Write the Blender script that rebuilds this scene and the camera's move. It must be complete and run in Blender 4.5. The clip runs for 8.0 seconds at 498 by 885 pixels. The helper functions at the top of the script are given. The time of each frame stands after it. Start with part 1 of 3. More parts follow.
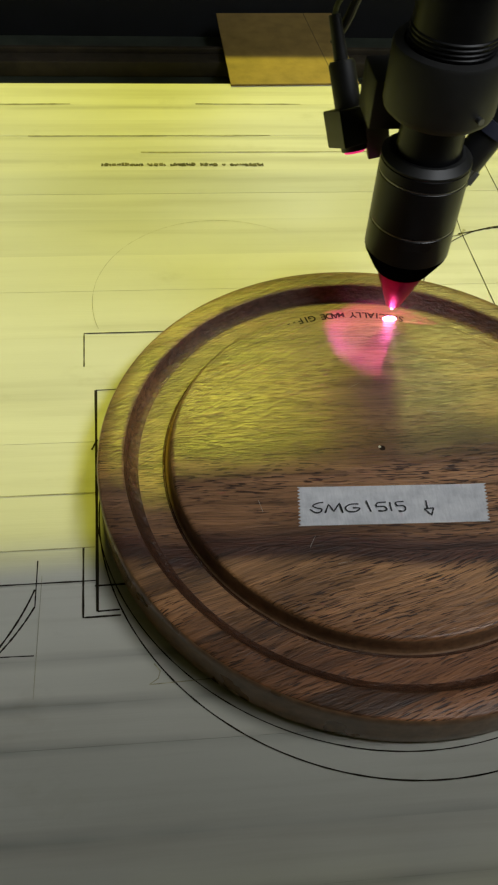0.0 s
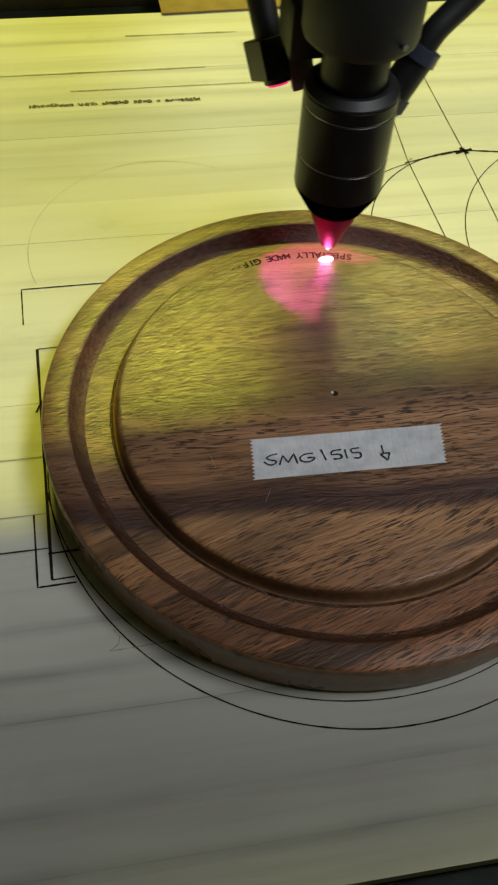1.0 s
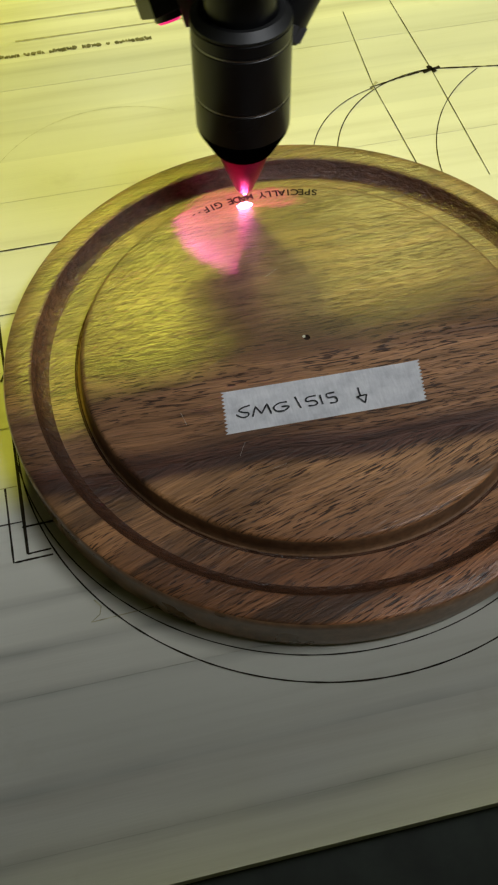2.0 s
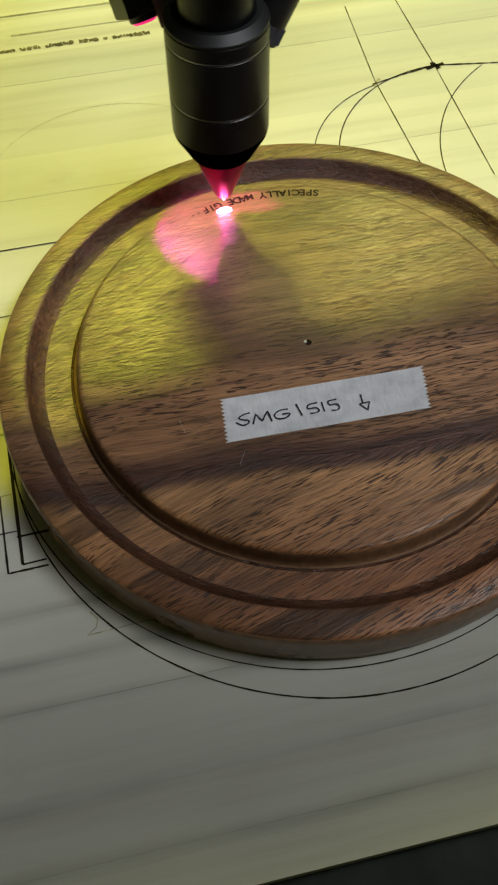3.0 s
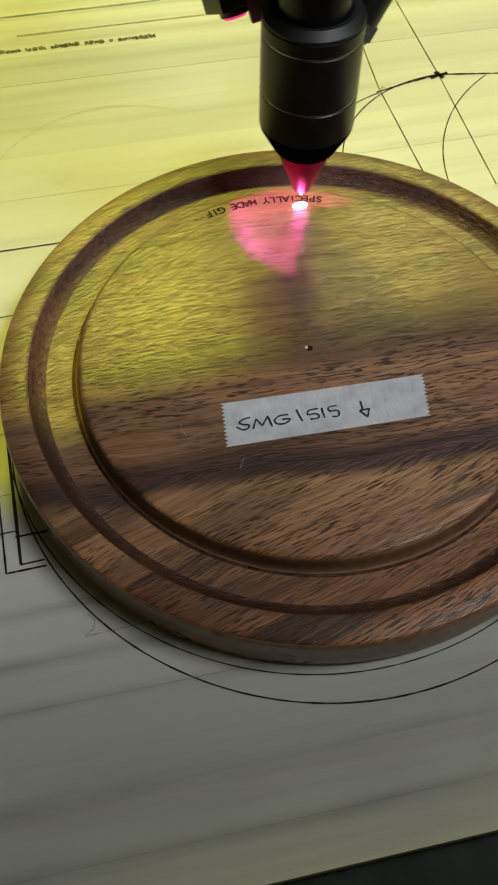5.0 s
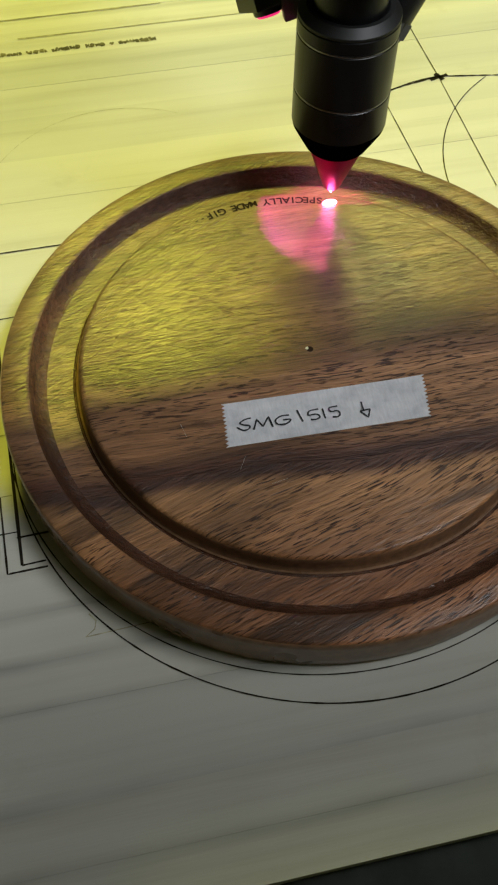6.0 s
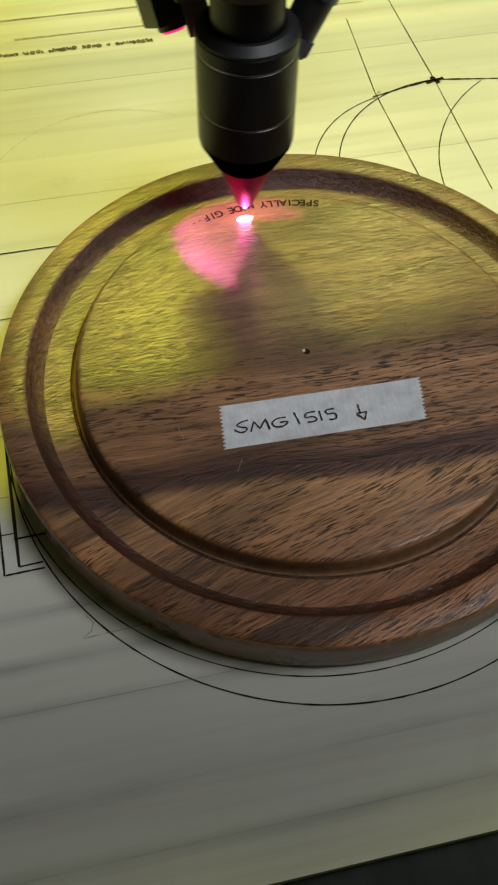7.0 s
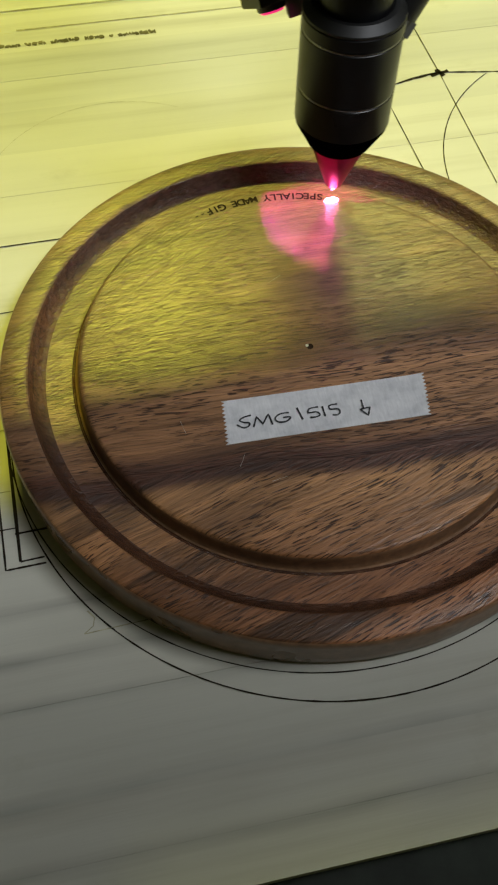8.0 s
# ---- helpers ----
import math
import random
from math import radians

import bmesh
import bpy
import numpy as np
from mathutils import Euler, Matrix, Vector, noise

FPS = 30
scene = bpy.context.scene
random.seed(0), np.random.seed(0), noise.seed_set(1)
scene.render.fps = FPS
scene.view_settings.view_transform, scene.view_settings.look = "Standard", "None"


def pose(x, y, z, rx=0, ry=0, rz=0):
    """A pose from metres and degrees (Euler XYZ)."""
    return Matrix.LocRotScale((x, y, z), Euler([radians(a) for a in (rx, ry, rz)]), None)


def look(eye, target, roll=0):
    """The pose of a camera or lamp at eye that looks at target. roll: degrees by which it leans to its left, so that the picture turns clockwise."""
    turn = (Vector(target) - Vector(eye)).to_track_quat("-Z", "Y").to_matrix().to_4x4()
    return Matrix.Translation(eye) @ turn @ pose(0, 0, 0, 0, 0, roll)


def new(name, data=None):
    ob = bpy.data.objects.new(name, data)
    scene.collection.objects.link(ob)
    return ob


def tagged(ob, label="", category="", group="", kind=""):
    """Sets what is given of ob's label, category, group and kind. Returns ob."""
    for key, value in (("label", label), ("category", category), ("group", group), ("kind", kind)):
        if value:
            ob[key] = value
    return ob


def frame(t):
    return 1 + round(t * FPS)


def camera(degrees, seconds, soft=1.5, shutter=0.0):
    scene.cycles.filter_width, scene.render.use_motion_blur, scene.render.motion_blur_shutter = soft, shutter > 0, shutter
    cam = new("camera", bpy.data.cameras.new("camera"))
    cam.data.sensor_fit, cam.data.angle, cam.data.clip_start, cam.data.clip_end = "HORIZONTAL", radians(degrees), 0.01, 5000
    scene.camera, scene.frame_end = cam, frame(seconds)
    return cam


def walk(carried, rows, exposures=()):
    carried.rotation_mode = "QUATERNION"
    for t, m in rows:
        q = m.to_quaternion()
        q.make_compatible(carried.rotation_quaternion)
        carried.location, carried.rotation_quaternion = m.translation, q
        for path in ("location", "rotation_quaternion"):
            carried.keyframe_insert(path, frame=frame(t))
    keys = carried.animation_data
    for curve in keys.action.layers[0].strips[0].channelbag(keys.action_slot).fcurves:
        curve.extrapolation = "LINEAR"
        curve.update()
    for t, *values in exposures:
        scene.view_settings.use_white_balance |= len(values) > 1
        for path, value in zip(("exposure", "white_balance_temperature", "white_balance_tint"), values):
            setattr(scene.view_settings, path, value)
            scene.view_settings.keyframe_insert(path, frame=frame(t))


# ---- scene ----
cam = camera(31.42, 8.0, 2.2, 0.15)
PATH = [
    (0, pose(-0.07302, -0.20003, 0.25988, 40.313, -2.939, -3.655)),
    (0.5, pose(-0.07259, -0.19674, 0.26152, 38.965, -3.188, -3.873)),
    (1, pose(-0.06668, -0.19033, 0.25694, 36.334, -2.547, -7.694)),
    (1.5, pose(-0.05973, -0.19329, 0.25714, 36.255, -0.828, -9.977)),
    (1.7, pose(-0.05448, -0.18797, 0.24899, 32.967, 0.474, -10.539)),
    (2.8, pose(-0.05279, -0.18056, 0.24915, 33.272, 0.615, -11.598)),
    (3, pose(-0.05268, -0.17709, 0.24656, 32.504, 0.444, -11.133)),
    (3.5, pose(-0.05082, -0.17808, 0.24575, 32.476, 0.941, -11.029)),
    (4, pose(-0.05459, -0.17799, 0.24844, 33.128, -0.314, -10.605)),
    (4.5, pose(-0.05463, -0.17636, 0.24778, 32.617, -0.522, -10.454)),
    (6, pose(-0.05453, -0.17764, 0.24757, 32.875, -0.343, -10.490)),
    (6.5, pose(-0.05523, -0.17757, 0.24784, 32.923, -0.536, -10.563)),
    (7, pose(-0.05576, -0.17723, 0.24862, 32.864, -0.806, -10.615)),
    (7.5, pose(-0.05783, -0.17464, 0.24816, 32.156, -1.294, -10.431)),
    (8, pose(-0.05614, -0.17581, 0.24781, 32.412, -0.900, -10.397)),
]
walk(cam, PATH, [(0, -0.16), (1.0, -0.14), (1.7, -0.04), (3.0, 0.0), (8, 0.0)])

# ---------------------------------------------------------------- light
world = bpy.data.worlds.new("room_ambient")
scene.world = world
world.use_nodes = True
world.node_tree.nodes["Background"].inputs["Color"].default_value = (0.80, 0.90, 1.0, 1)
world.node_tree.nodes["Background"].inputs["Strength"].default_value = 0.035
scene.view_settings.exposure = 0.0


def area_lamp(name, eye, target, size_x, size_y, watts, colour):
    data = bpy.data.lights.new(name, "AREA")
    data.shape, data.size, data.size_y = "RECTANGLE", size_x, size_y
    data.energy, data.color = watts, colour
    ob = new(name, data)
    ob.matrix_world = look(eye, target)
    return ob


# unseen light behind the machine, built as one yellow and one whiter strip lamp
area_lamp("rear_lamp", (-0.13, 1.20, 1.060), (-0.03, 0.0, 0.03), 0.32, 0.05, 19.0, (0.97, 0.95, 0.09))
area_lamp("rear_lamp", (0.58, 1.20, 1.060), (0.05, 0.0, 0.03), 0.24, 0.05, 8.6, (0.98, 0.97, 0.24))
# cool light of the room from high beside the machine, its source unseen
area_lamp("room_light", (0.56, -0.38, 1.20), (0.0, -0.02, 0.0), 0.8, 0.30, 13.0, (0.90, 0.935, 0.97))


# ---------------------------------------------------------------- materials
def material(name, rough=0.5, metal=0.0, colour=(0.5, 0.5, 0.5)):
    m = bpy.data.materials.new(name)
    m.use_nodes = True
    b = m.node_tree.nodes["Principled BSDF"]
    b.inputs["Roughness"].default_value = rough
    b.inputs["Metallic"].default_value = metal
    b.inputs["Base Color"].default_value = (*colour, 1)
    return m, m.node_tree, b


def node(tree, kind, **values):
    n = tree.nodes.new(kind)
    for key, value in values.items():
        n.inputs[key.replace("_", " ")].default_value = value
    return n


def math_node(tree, op, a, b=None, clamp=False):
    n = tree.nodes.new("ShaderNodeMath")
    n.operation, n.use_clamp = op, clamp
    for i, v in enumerate((a, b)):
        if v is None:
            continue
        if isinstance(v, (int, float)):
            n.inputs[i].default_value = v
        else:
            tree.links.new(v, n.inputs[i])
    return n.outputs[0]


def coords(tree, scale, rot=(0, 0, 0), source="Object", shift=None):
    tc = tree.nodes.new("ShaderNodeTexCoord")
    mp = node(tree, "ShaderNodeMapping", Scale=scale, Rotation=rot)
    tree.links.new(tc.outputs[source], mp.inputs["Vector"])
    if shift is not None:
        tree.links.new(shift, mp.inputs["Location"])
    return mp.outputs["Vector"]


def noise_at(tree, vec, detail=4.0, rough=0.55, scale=1.0, distort=0.0):
    n = node(tree, "ShaderNodeTexNoise", Scale=scale, Detail=detail, Roughness=rough, Distortion=distort)
    tree.links.new(vec, n.inputs["Vector"])
    return n.outputs["Fac"]


def ramp(tree, fac, stops):
    n = tree.nodes.new("ShaderNodeValToRGB")
    e = n.color_ramp.elements
    while len(e) < len(stops):
        e.new(0.5)
    for el, (p, c) in zip(e, stops):
        el.position, el.color = p, (*c, 1) if len(c) == 3 else c
    tree.links.new(fac, n.inputs["Fac"])
    return n.outputs["Color"]


def mix(tree, fac, a, b, mode="MIX"):
    n = tree.nodes.new("ShaderNodeMix")
    n.data_type, n.blend_type = "RGBA", mode
    for sock, v in ((n.inputs[0], fac), (n.inputs[6], a), (n.inputs[7], b)):
        if isinstance(v, (int, float)):
            sock.default_value = v
        elif isinstance(v, tuple):
            sock.default_value = (*v, 1)
        else:
            tree.links.new(v, sock)
    return n.outputs[2]


def bump(tree, bsdf, height, strength, distance):
    n = node(tree, "ShaderNodeBump", Strength=strength, Distance=distance)
    tree.links.new(height, n.inputs["Height"])
    tree.links.new(n.outputs["Normal"], bsdf.inputs["Normal"])


def grey(v):
    return (v, v, v)


def board_wood():
    m, t, b = material("acacia_wood", 0.42)
    wander = noise_at(t, coords(t, (7, 16, 7)), 2.0)
    wander2 = noise_at(t, coords(t, (22, 40, 10)), 2.0)
    tc = t.nodes.new("ShaderNodeTexCoord")
    sep = t.nodes.new("ShaderNodeSeparateXYZ")
    t.links.new(tc.outputs["Object"], sep.inputs[0])
    off = math_node(t, "ADD", math_node(t, "MULTIPLY", math_node(t, "SUBTRACT", wander, 0.5), 0.011),
                    math_node(t, "MULTIPLY", math_node(t, "SUBTRACT", wander2, 0.5), 0.004))
    y = math_node(t, "ADD", sep.outputs["Y"], off)
    tilt = math_node(t, "ADD", y, math_node(t, "MULTIPLY", sep.outputs["X"], 0.03))
    pos = math_node(t, "MULTIPLY_ADD", tilt, 5.0)
    pos.node.inputs[2].default_value = 0.5
    # the grain of the front stave runs slantwise
    front = math_node(t, "LESS_THAN", pos, 0.288)
    slant = math_node(t, "MULTIPLY_ADD", front, 0.34)
    slant.node.inputs[2].default_value = 0.04
    yg = math_node(t, "SUBTRACT", y, math_node(t, "MULTIPLY", sep.outputs["X"], slant))
    comb = t.nodes.new("ShaderNodeCombineXYZ")
    t.links.new(sep.outputs["X"], comb.inputs[0])
    t.links.new(yg, comb.inputs[1])
    t.links.new(sep.outputs["Z"], comb.inputs[2])

    def along(scale):
        mp = node(t, "ShaderNodeMapping", Scale=scale)
        t.links.new(comb.outputs[0], mp.inputs["Vector"])
        return mp.outputs["Vector"]

    # heartwood bands across the staves; rear half painted darker to offset the rear light
    band = ramp(t, pos, [
        (0.0, (0.36, 0.146, 0.058)), (0.10, (0.33, 0.134, 0.054)), (0.17, (0.44, 0.206, 0.084)),
        (0.255, (0.47, 0.238, 0.100)), (0.274, (0.092, 0.037, 0.023)), (0.304, (0.108, 0.045, 0.028)),
        (0.335, (0.31, 0.152, 0.071)), (0.455, (0.36, 0.184, 0.086)), (0.475, (0.175, 0.085, 0.043)),
        (0.52, (0.165, 0.084, 0.042)), (0.60, (0.195, 0.110, 0.051)), (0.72, (0.160, 0.088, 0.041)),
        (0.80, (0.210, 0.120, 0.055)), (0.90, (0.170, 0.090, 0.041)), (1.0, (0.165, 0.078, 0.035))])
    streak = noise_at(t, along((9, 260, 90)), 6.0, 0.62)
    col = mix(t, 1.0, band, ramp(t, streak, [(0.32, grey(0.58)), (0.5, grey(1.0)), (0.68, grey(1.36))]), "MULTIPLY")
    patch = noise_at(t, along((12, 36, 20)), 3.0, 0.5)
    col = mix(t, 1.0, col, ramp(t, patch, [(0.36, grey(0.62)), (0.48, grey(0.97)), (0.68, grey(1.2))]), "MULTIPLY")
    for cx, cy, lx, ly, deep in ((-0.022, -0.0945, 0.034, 0.0065, 0.28), (-0.072, -0.050, 0.018, 0.008, 0.5), (-0.045, -0.070, 0.024, 0.004, 0.5),
                                 (0.040, -0.060, 0.022, 0.0026, 0.42), (0.070, -0.083, 0.016, 0.003, 0.5)):
        mp = node(t, "ShaderNodeMapping", Location=(-cx / lx, -cy / ly, 0), Scale=(1 / lx, 1 / ly, 0))
        plain_comb = t.nodes.new("ShaderNodeCombineXYZ")
        t.links.new(sep.outputs["X"], plain_comb.inputs[0])
        t.links.new(math_node(t, "SUBTRACT", y, math_node(t, "MULTIPLY", math_node(t, "SUBTRACT", sep.outputs["X"], cx), 0.16)), plain_comb.inputs[1])
        t.links.new(plain_comb.outputs[0], mp.inputs["Vector"])
        ln = t.nodes.new("ShaderNodeVectorMath")
        ln.operation = "LENGTH"
        t.links.new(mp.outputs["Vector"], ln.inputs[0])
        edge = math_node(t, "ADD", ln.outputs["Value"], math_node(t, "MULTIPLY", math_node(t, "SUBTRACT", streak, 0.5), 1.8))
        col = mix(t, 1.0, col, ramp(t, edge, [(0.45, grey(deep)), (0.95, grey(1.0))]), "MULTIPLY")
    # open pores: short dark dashes along the grain
    pores = noise_at(t, along((185, 2000, 340)), 1.0, 0.5)
    pore = ramp(t, pores, [(0.57, grey(0)), (0.615, grey(1))])
    where = ramp(t, noise_at(t, along((26, 110, 40)), 2.0), [(0.36, grey(0.15)), (0.54, grey(1))])
    pore = mix(t, 1.0, pore, where, "MULTIPLY")
    dents = pore
    # pore colour faded over the rear half, where the yellow light washes it out
    pore = mix(t, 1.0, pore, ramp(t, pos, [(0.50, grey(1.0)), (0.56, grey(0.55)), (0.9, grey(0.5))]), "MULTIPLY")
    col = mix(t, math_node(t, "MULTIPLY", pore, 0.90), col, (0.036, 0.015, 0.010))
    fine = noise_at(t, along((60, 2600, 1200)), 3.0, 0.6)
    col = mix(t, 1.0, col, ramp(t, fine, [(0.3, grey(0.70)), (0.7, grey(1.26))]), "MULTIPLY")
    t.links.new(col, b.inputs["Base Color"])
    rough = ramp(t, streak, [(0.3, grey(0.50)), (0.7, grey(0.34))])
    t.links.new(rough, b.inputs["Roughness"])
    h = math_node(t, "SUBTRACT", math_node(t, "MULTIPLY", fine, 0.7), math_node(t, "MULTIPLY", dents, 0.8))
    ripple = noise_at(t, along((140, 900, 200)), 3.0, 0.6)
    h = math_node(t, "ADD", h, math_node(t, "MULTIPLY", ripple, 1.2))
    b.inputs["Specular IOR Level"].default_value = 0.35
    b.inputs["Coat Weight"].default_value = 0.60
    b.inputs["Coat Roughness"].default_value = 0.26
    # cutter marks running slantwise over the rear end
    cut = t.nodes.new("ShaderNodeCombineXYZ")
    t.links.new(sep.outputs["X"], cut.inputs[0])
    t.links.new(math_node(t, "SUBTRACT", sep.outputs["Y"], math_node(t, "MULTIPLY", sep.outputs["X"], 0.62)), cut.inputs[1])
    cm = node(t, "ShaderNodeMapping", Scale=(45, 950, 60))
    t.links.new(cut.outputs[0], cm.inputs["Vector"])
    marks = noise_at(t, cm.outputs["Vector"], 2.0, 0.55)
    rear = math_node(t, "SUBTRACT", math_node(t, "MULTIPLY", sep.outputs["Y"], 10.0), math_node(t, "MULTIPLY", sep.outputs["X"], 9.0))
    marks = math_node(t, "MULTIPLY", marks, ramp(t, rear, [(0.45, grey(0.0)), (0.95, grey(1.0))]))
    h = math_node(t, "ADD", h, math_node(t, "MULTIPLY", marks, 2.2))
    bump(t, b, h, 1.0, 0.00052)
    film = node(t, "ShaderNodeBump", Strength=1.0, Distance=0.00013)
    t.links.new(h, film.inputs["Height"])
    t.links.new(film.outputs["Normal"], b.inputs["Coat Normal"])
    return m


def routed_wood():
    """Darker, smoother wood for the rim's inner wall and the groove."""
    m, t, b = material("routed_wood", 0.24)
    n = noise_at(t, coords(t, (260, 420, 700)), 5.0, 0.65)
    big = noise_at(t, coords(t, (16, 22, 20)), 3.0)
    col = ramp(t, n, [(0.3, (0.055, 0.022, 0.012)), (0.7, (0.135, 0.058, 0.030))])
    col = mix(t, 1.0, col, ramp(t, big, [(0.35, grey(0.65)), (0.65, grey(1.25))]), "MULTIPLY")
    t.links.new(col, b.inputs["Base Color"])
    bump(t, b, n, 1.0, 0.0012)
    return m


def pale_wood():
    m, t, b = material("pale_wood", 0.55)
    info = t.nodes.new("ShaderNodeObjectInfo")
    rnd = info.outputs["Random"]
    shift = t.nodes.new("ShaderNodeCombineXYZ")
    t.links.new(math_node(t, "MULTIPLY", rnd, 37.0), shift.inputs[0])
    t.links.new(math_node(t, "MULTIPLY", rnd, 11.0), shift.inputs[1])
    grain = noise_at(t, coords(t, (3.5, 80, 30), shift=shift.outputs[0]), 5.0, 0.6)
    broad = noise_at(t, coords(t, (4, 14, 5)), 3.0)
    base = ramp(t, rnd, [(0.0, (0.60, 0.595, 0.525)), (0.5, (0.63, 0.62, 0.545)), (1.0, (0.655, 0.645, 0.56))])
    col = mix(t, 1.0, base, ramp(t, grain, [(0.3, (0.85, 0.84, 0.82)), (0.5, grey(1.0)), (0.75, grey(1.05))]), "MULTIPLY")
    col = mix(t, 1.0, col, ramp(t, broad, [(0.3, (0.86, 0.86, 0.84)), (0.65, grey(1.04))]), "MULTIPLY")
    stain = noise_at(t, coords(t, (22, 30, 5)), 5.0, 0.65)
    col = mix(t, ramp(t, stain, [(0.60, grey(0)), (0.78, grey(0.35))]), col, (0.36, 0.34, 0.24))
    # sooty glue lines, uneven and wide, and one greyer plank
    tc = t.nodes.new("ShaderNodeTexCoord")
    sep = t.nodes.new("ShaderNodeSeparateXYZ")
    t.links.new(tc.outputs["Object"], sep.inputs[0])
    wobble = noise_at(t, coords(t, (14, 60, 5)), 3.0, 0.6)
    yy = math_node(t, "ADD", sep.outputs["Y"], math_node(t, "MULTIPLY", math_node(t, "SUBTRACT", wobble, 0.5), 0.004))
    soot = noise_at(t, coords(t, (9, 20, 5)), 3.0, 0.6)
    for v, wide, deep in ((-0.066, 0.003, 0.70), (-0.081, 0.0035, 0.56), (-0.0945, 0.003, 0.58), (-0.121, 0.004, 0.66),
                          (-0.137, 0.003, 0.62), (0.216, 0.003, 0.80), (0.2375, 0.003, 0.74), (0.269, 0.003, 0.78)):
        d = math_node(t, "DIVIDE", math_node(t, "ABSOLUTE", math_node(t, "SUBTRACT", yy, v)), wide)
        line = ramp(t, d, [(0.05, grey(deep)), (1.0, grey(1.0))])
        col = mix(t, ramp(t, soot, [(0.35, grey(0.25)), (0.6, grey(1.0))]), col, mix(t, 1.0, col, line, "MULTIPLY"))
    plank = ramp(t, yy, [(0.160, grey(0)), (0.168, grey(1)), (0.200, grey(1)), (0.207, grey(0))])
    col = mix(t, math_node(t, "MULTIPLY", plank, 0.8), col, mix(t, 1.0, col, (0.84, 0.85, 0.90), "MULTIPLY"))
    t.links.new(col, b.inputs["Base Color"])
    fibre = noise_at(t, coords(t, (60, 1500, 200)), 2.0)
    t.links.new(ramp(t, broad, [(0.3, grey(0.85)), (0.7, grey(0.68))]), b.inputs["Roughness"])
    b.inputs["Specular IOR Level"].default_value = 0.3
    bump(t, b, math_node(t, "ADD", fibre, grain), 0.25, 0.0002)
    return m


def plain(name, colour, rough, metal=0.0, vary=0.25, scale=120.0, relief=0.15):
    m, t, b = material(name, rough, metal, colour)
    n = noise_at(t, coords(t, (scale, scale, scale)), 5.0, 0.6)
    big = noise_at(t, coords(t, (scale / 9, scale / 9, scale / 9)), 3.0)
    lo, hi = 1.0 - vary, 1.0 + vary
    col = mix(t, 1.0, colour, ramp(t, n, [(0.3, grey(lo)), (0.7, grey(hi))]), "MULTIPLY")
    col = mix(t, 1.0, col, ramp(t, big, [(0.35, grey(lo)), (0.65, grey(1.0 + vary / 2))]), "MULTIPLY")
    t.links.new(col, b.inputs["Base Color"])
    t.links.new(ramp(t, big, [(0.3, grey(max(0.02, rough - 0.07))), (0.7, grey(min(1.0, rough + 0.10)))]), b.inputs["Roughness"])
    bump(t, b, n, relief, 0.0003)
    return m


def glow(name, colour, strength):
    m, t, b = material(name, 0.4, 0.0, colour)
    b.inputs["Emission Color"].default_value = (*colour, 1)
    b.inputs["Emission Strength"].default_value = strength
    return m


def crepe_paper():
    m, t, b = material("masking_tape", 0.75, 0.0, (0.66, 0.65, 0.64))
    crepe = noise_at(t, coords(t, (1500, 260, 300)), 3.0, 0.6)
    blot = noise_at(t, coords(t, (130, 170, 100)), 4.0, 0.6)
    col = ramp(t, blot, [(0.30, (0.54, 0.545, 0.57)), (0.55, (0.69, 0.69, 0.71)), (0.8, (0.77, 0.77, 0.78))])
    col = mix(t, 1.0, col, ramp(t, crepe, [(0.3, grey(0.90)), (0.7, grey(1.06))]), "MULTIPLY")
    t.links.new(col, b.inputs["Base Color"])
    bump(t, b, crepe, 0.4, 0.0002)
    return m


WOOD = board_wood()
ROUTED = routed_wood()
PALE = pale_wood()
BURNISHED = plain("burnished_edge", (0.27, 0.150, 0.080), 0.30, 0.0, 0.3, 260, 0.15)
# step wall darkened in its colour for the shade on its left side
STEP = plain("turned_step", (0.21, 0.112, 0.057), 0.38, 0.0, 0.3, 420, 0.2)
CHAR = plain("charred_line", (0.030, 0.024, 0.016), 0.9, 0, 0.5, 400)
SMUDGE = plain("smudged_scorch", (0.13, 0.115, 0.055), 0.9, 0, 0.6, 260)
FAINT = plain("scorched_line", (0.36, 0.34, 0.22), 0.8, 0, 0.35, 300)
ENGRAVED = plain("engraved_wood", (0.022, 0.012, 0.009), 0.85, 0, 0.5, 900)
for burnt in (ENGRAVED, CHAR):
    burnt.node_tree.nodes["Principled BSDF"].inputs["Specular IOR Level"].default_value = 0.1
TAPE = crepe_paper()
INK = plain("marker_ink", (0.025, 0.026, 0.032), 0.6, 0, 0.4, 900)
ANODISED = plain("black_anodised", (0.005, 0.005, 0.006), 0.34, 0.0, 0.25, 250, 0.05)
MATT = plain("black_matt_metal", (0.008, 0.008, 0.008), 0.52, 0.0, 0.25, 200, 0.15)
CAP = plain("dull_black", (0.0015, 0.0015, 0.0015), 0.6, 0.0, 0.25, 200, 0.1)
CAP.node_tree.nodes["Principled BSDF"].inputs["Specular IOR Level"].default_value = 0.0
ANODISED.node_tree.nodes["Principled BSDF"].inputs["Specular IOR Level"].default_value = 0.22
PLASTIC = plain("black_plastic", (0.008, 0.008, 0.009), 0.5, 0.0, 0.25, 200, 0.2)
FITTING = plain("dark_blue_plastic", (0.035, 0.038, 0.060), 0.35, 0.0, 0.2, 200, 0.1)
STEEL = plain("bright_steel", (0.22, 0.22, 0.23), 0.30, 1.0, 0.2, 300, 0.1)
NOZZLE = plain("red_metal", (0.42, 0.012, 0.10), 0.38, 1.0, 0.12, 300, 0.05)
LENS = glow("pointer_glow", (1.0, 0.0, 0.62), 215000.0)
LENS_RIM = glow("lens_glow", (1.0, 0.03, 0.22), 0.9)
SPOT = glow("burn_glow", (1.0, 0.16, 0.50), 85.0)
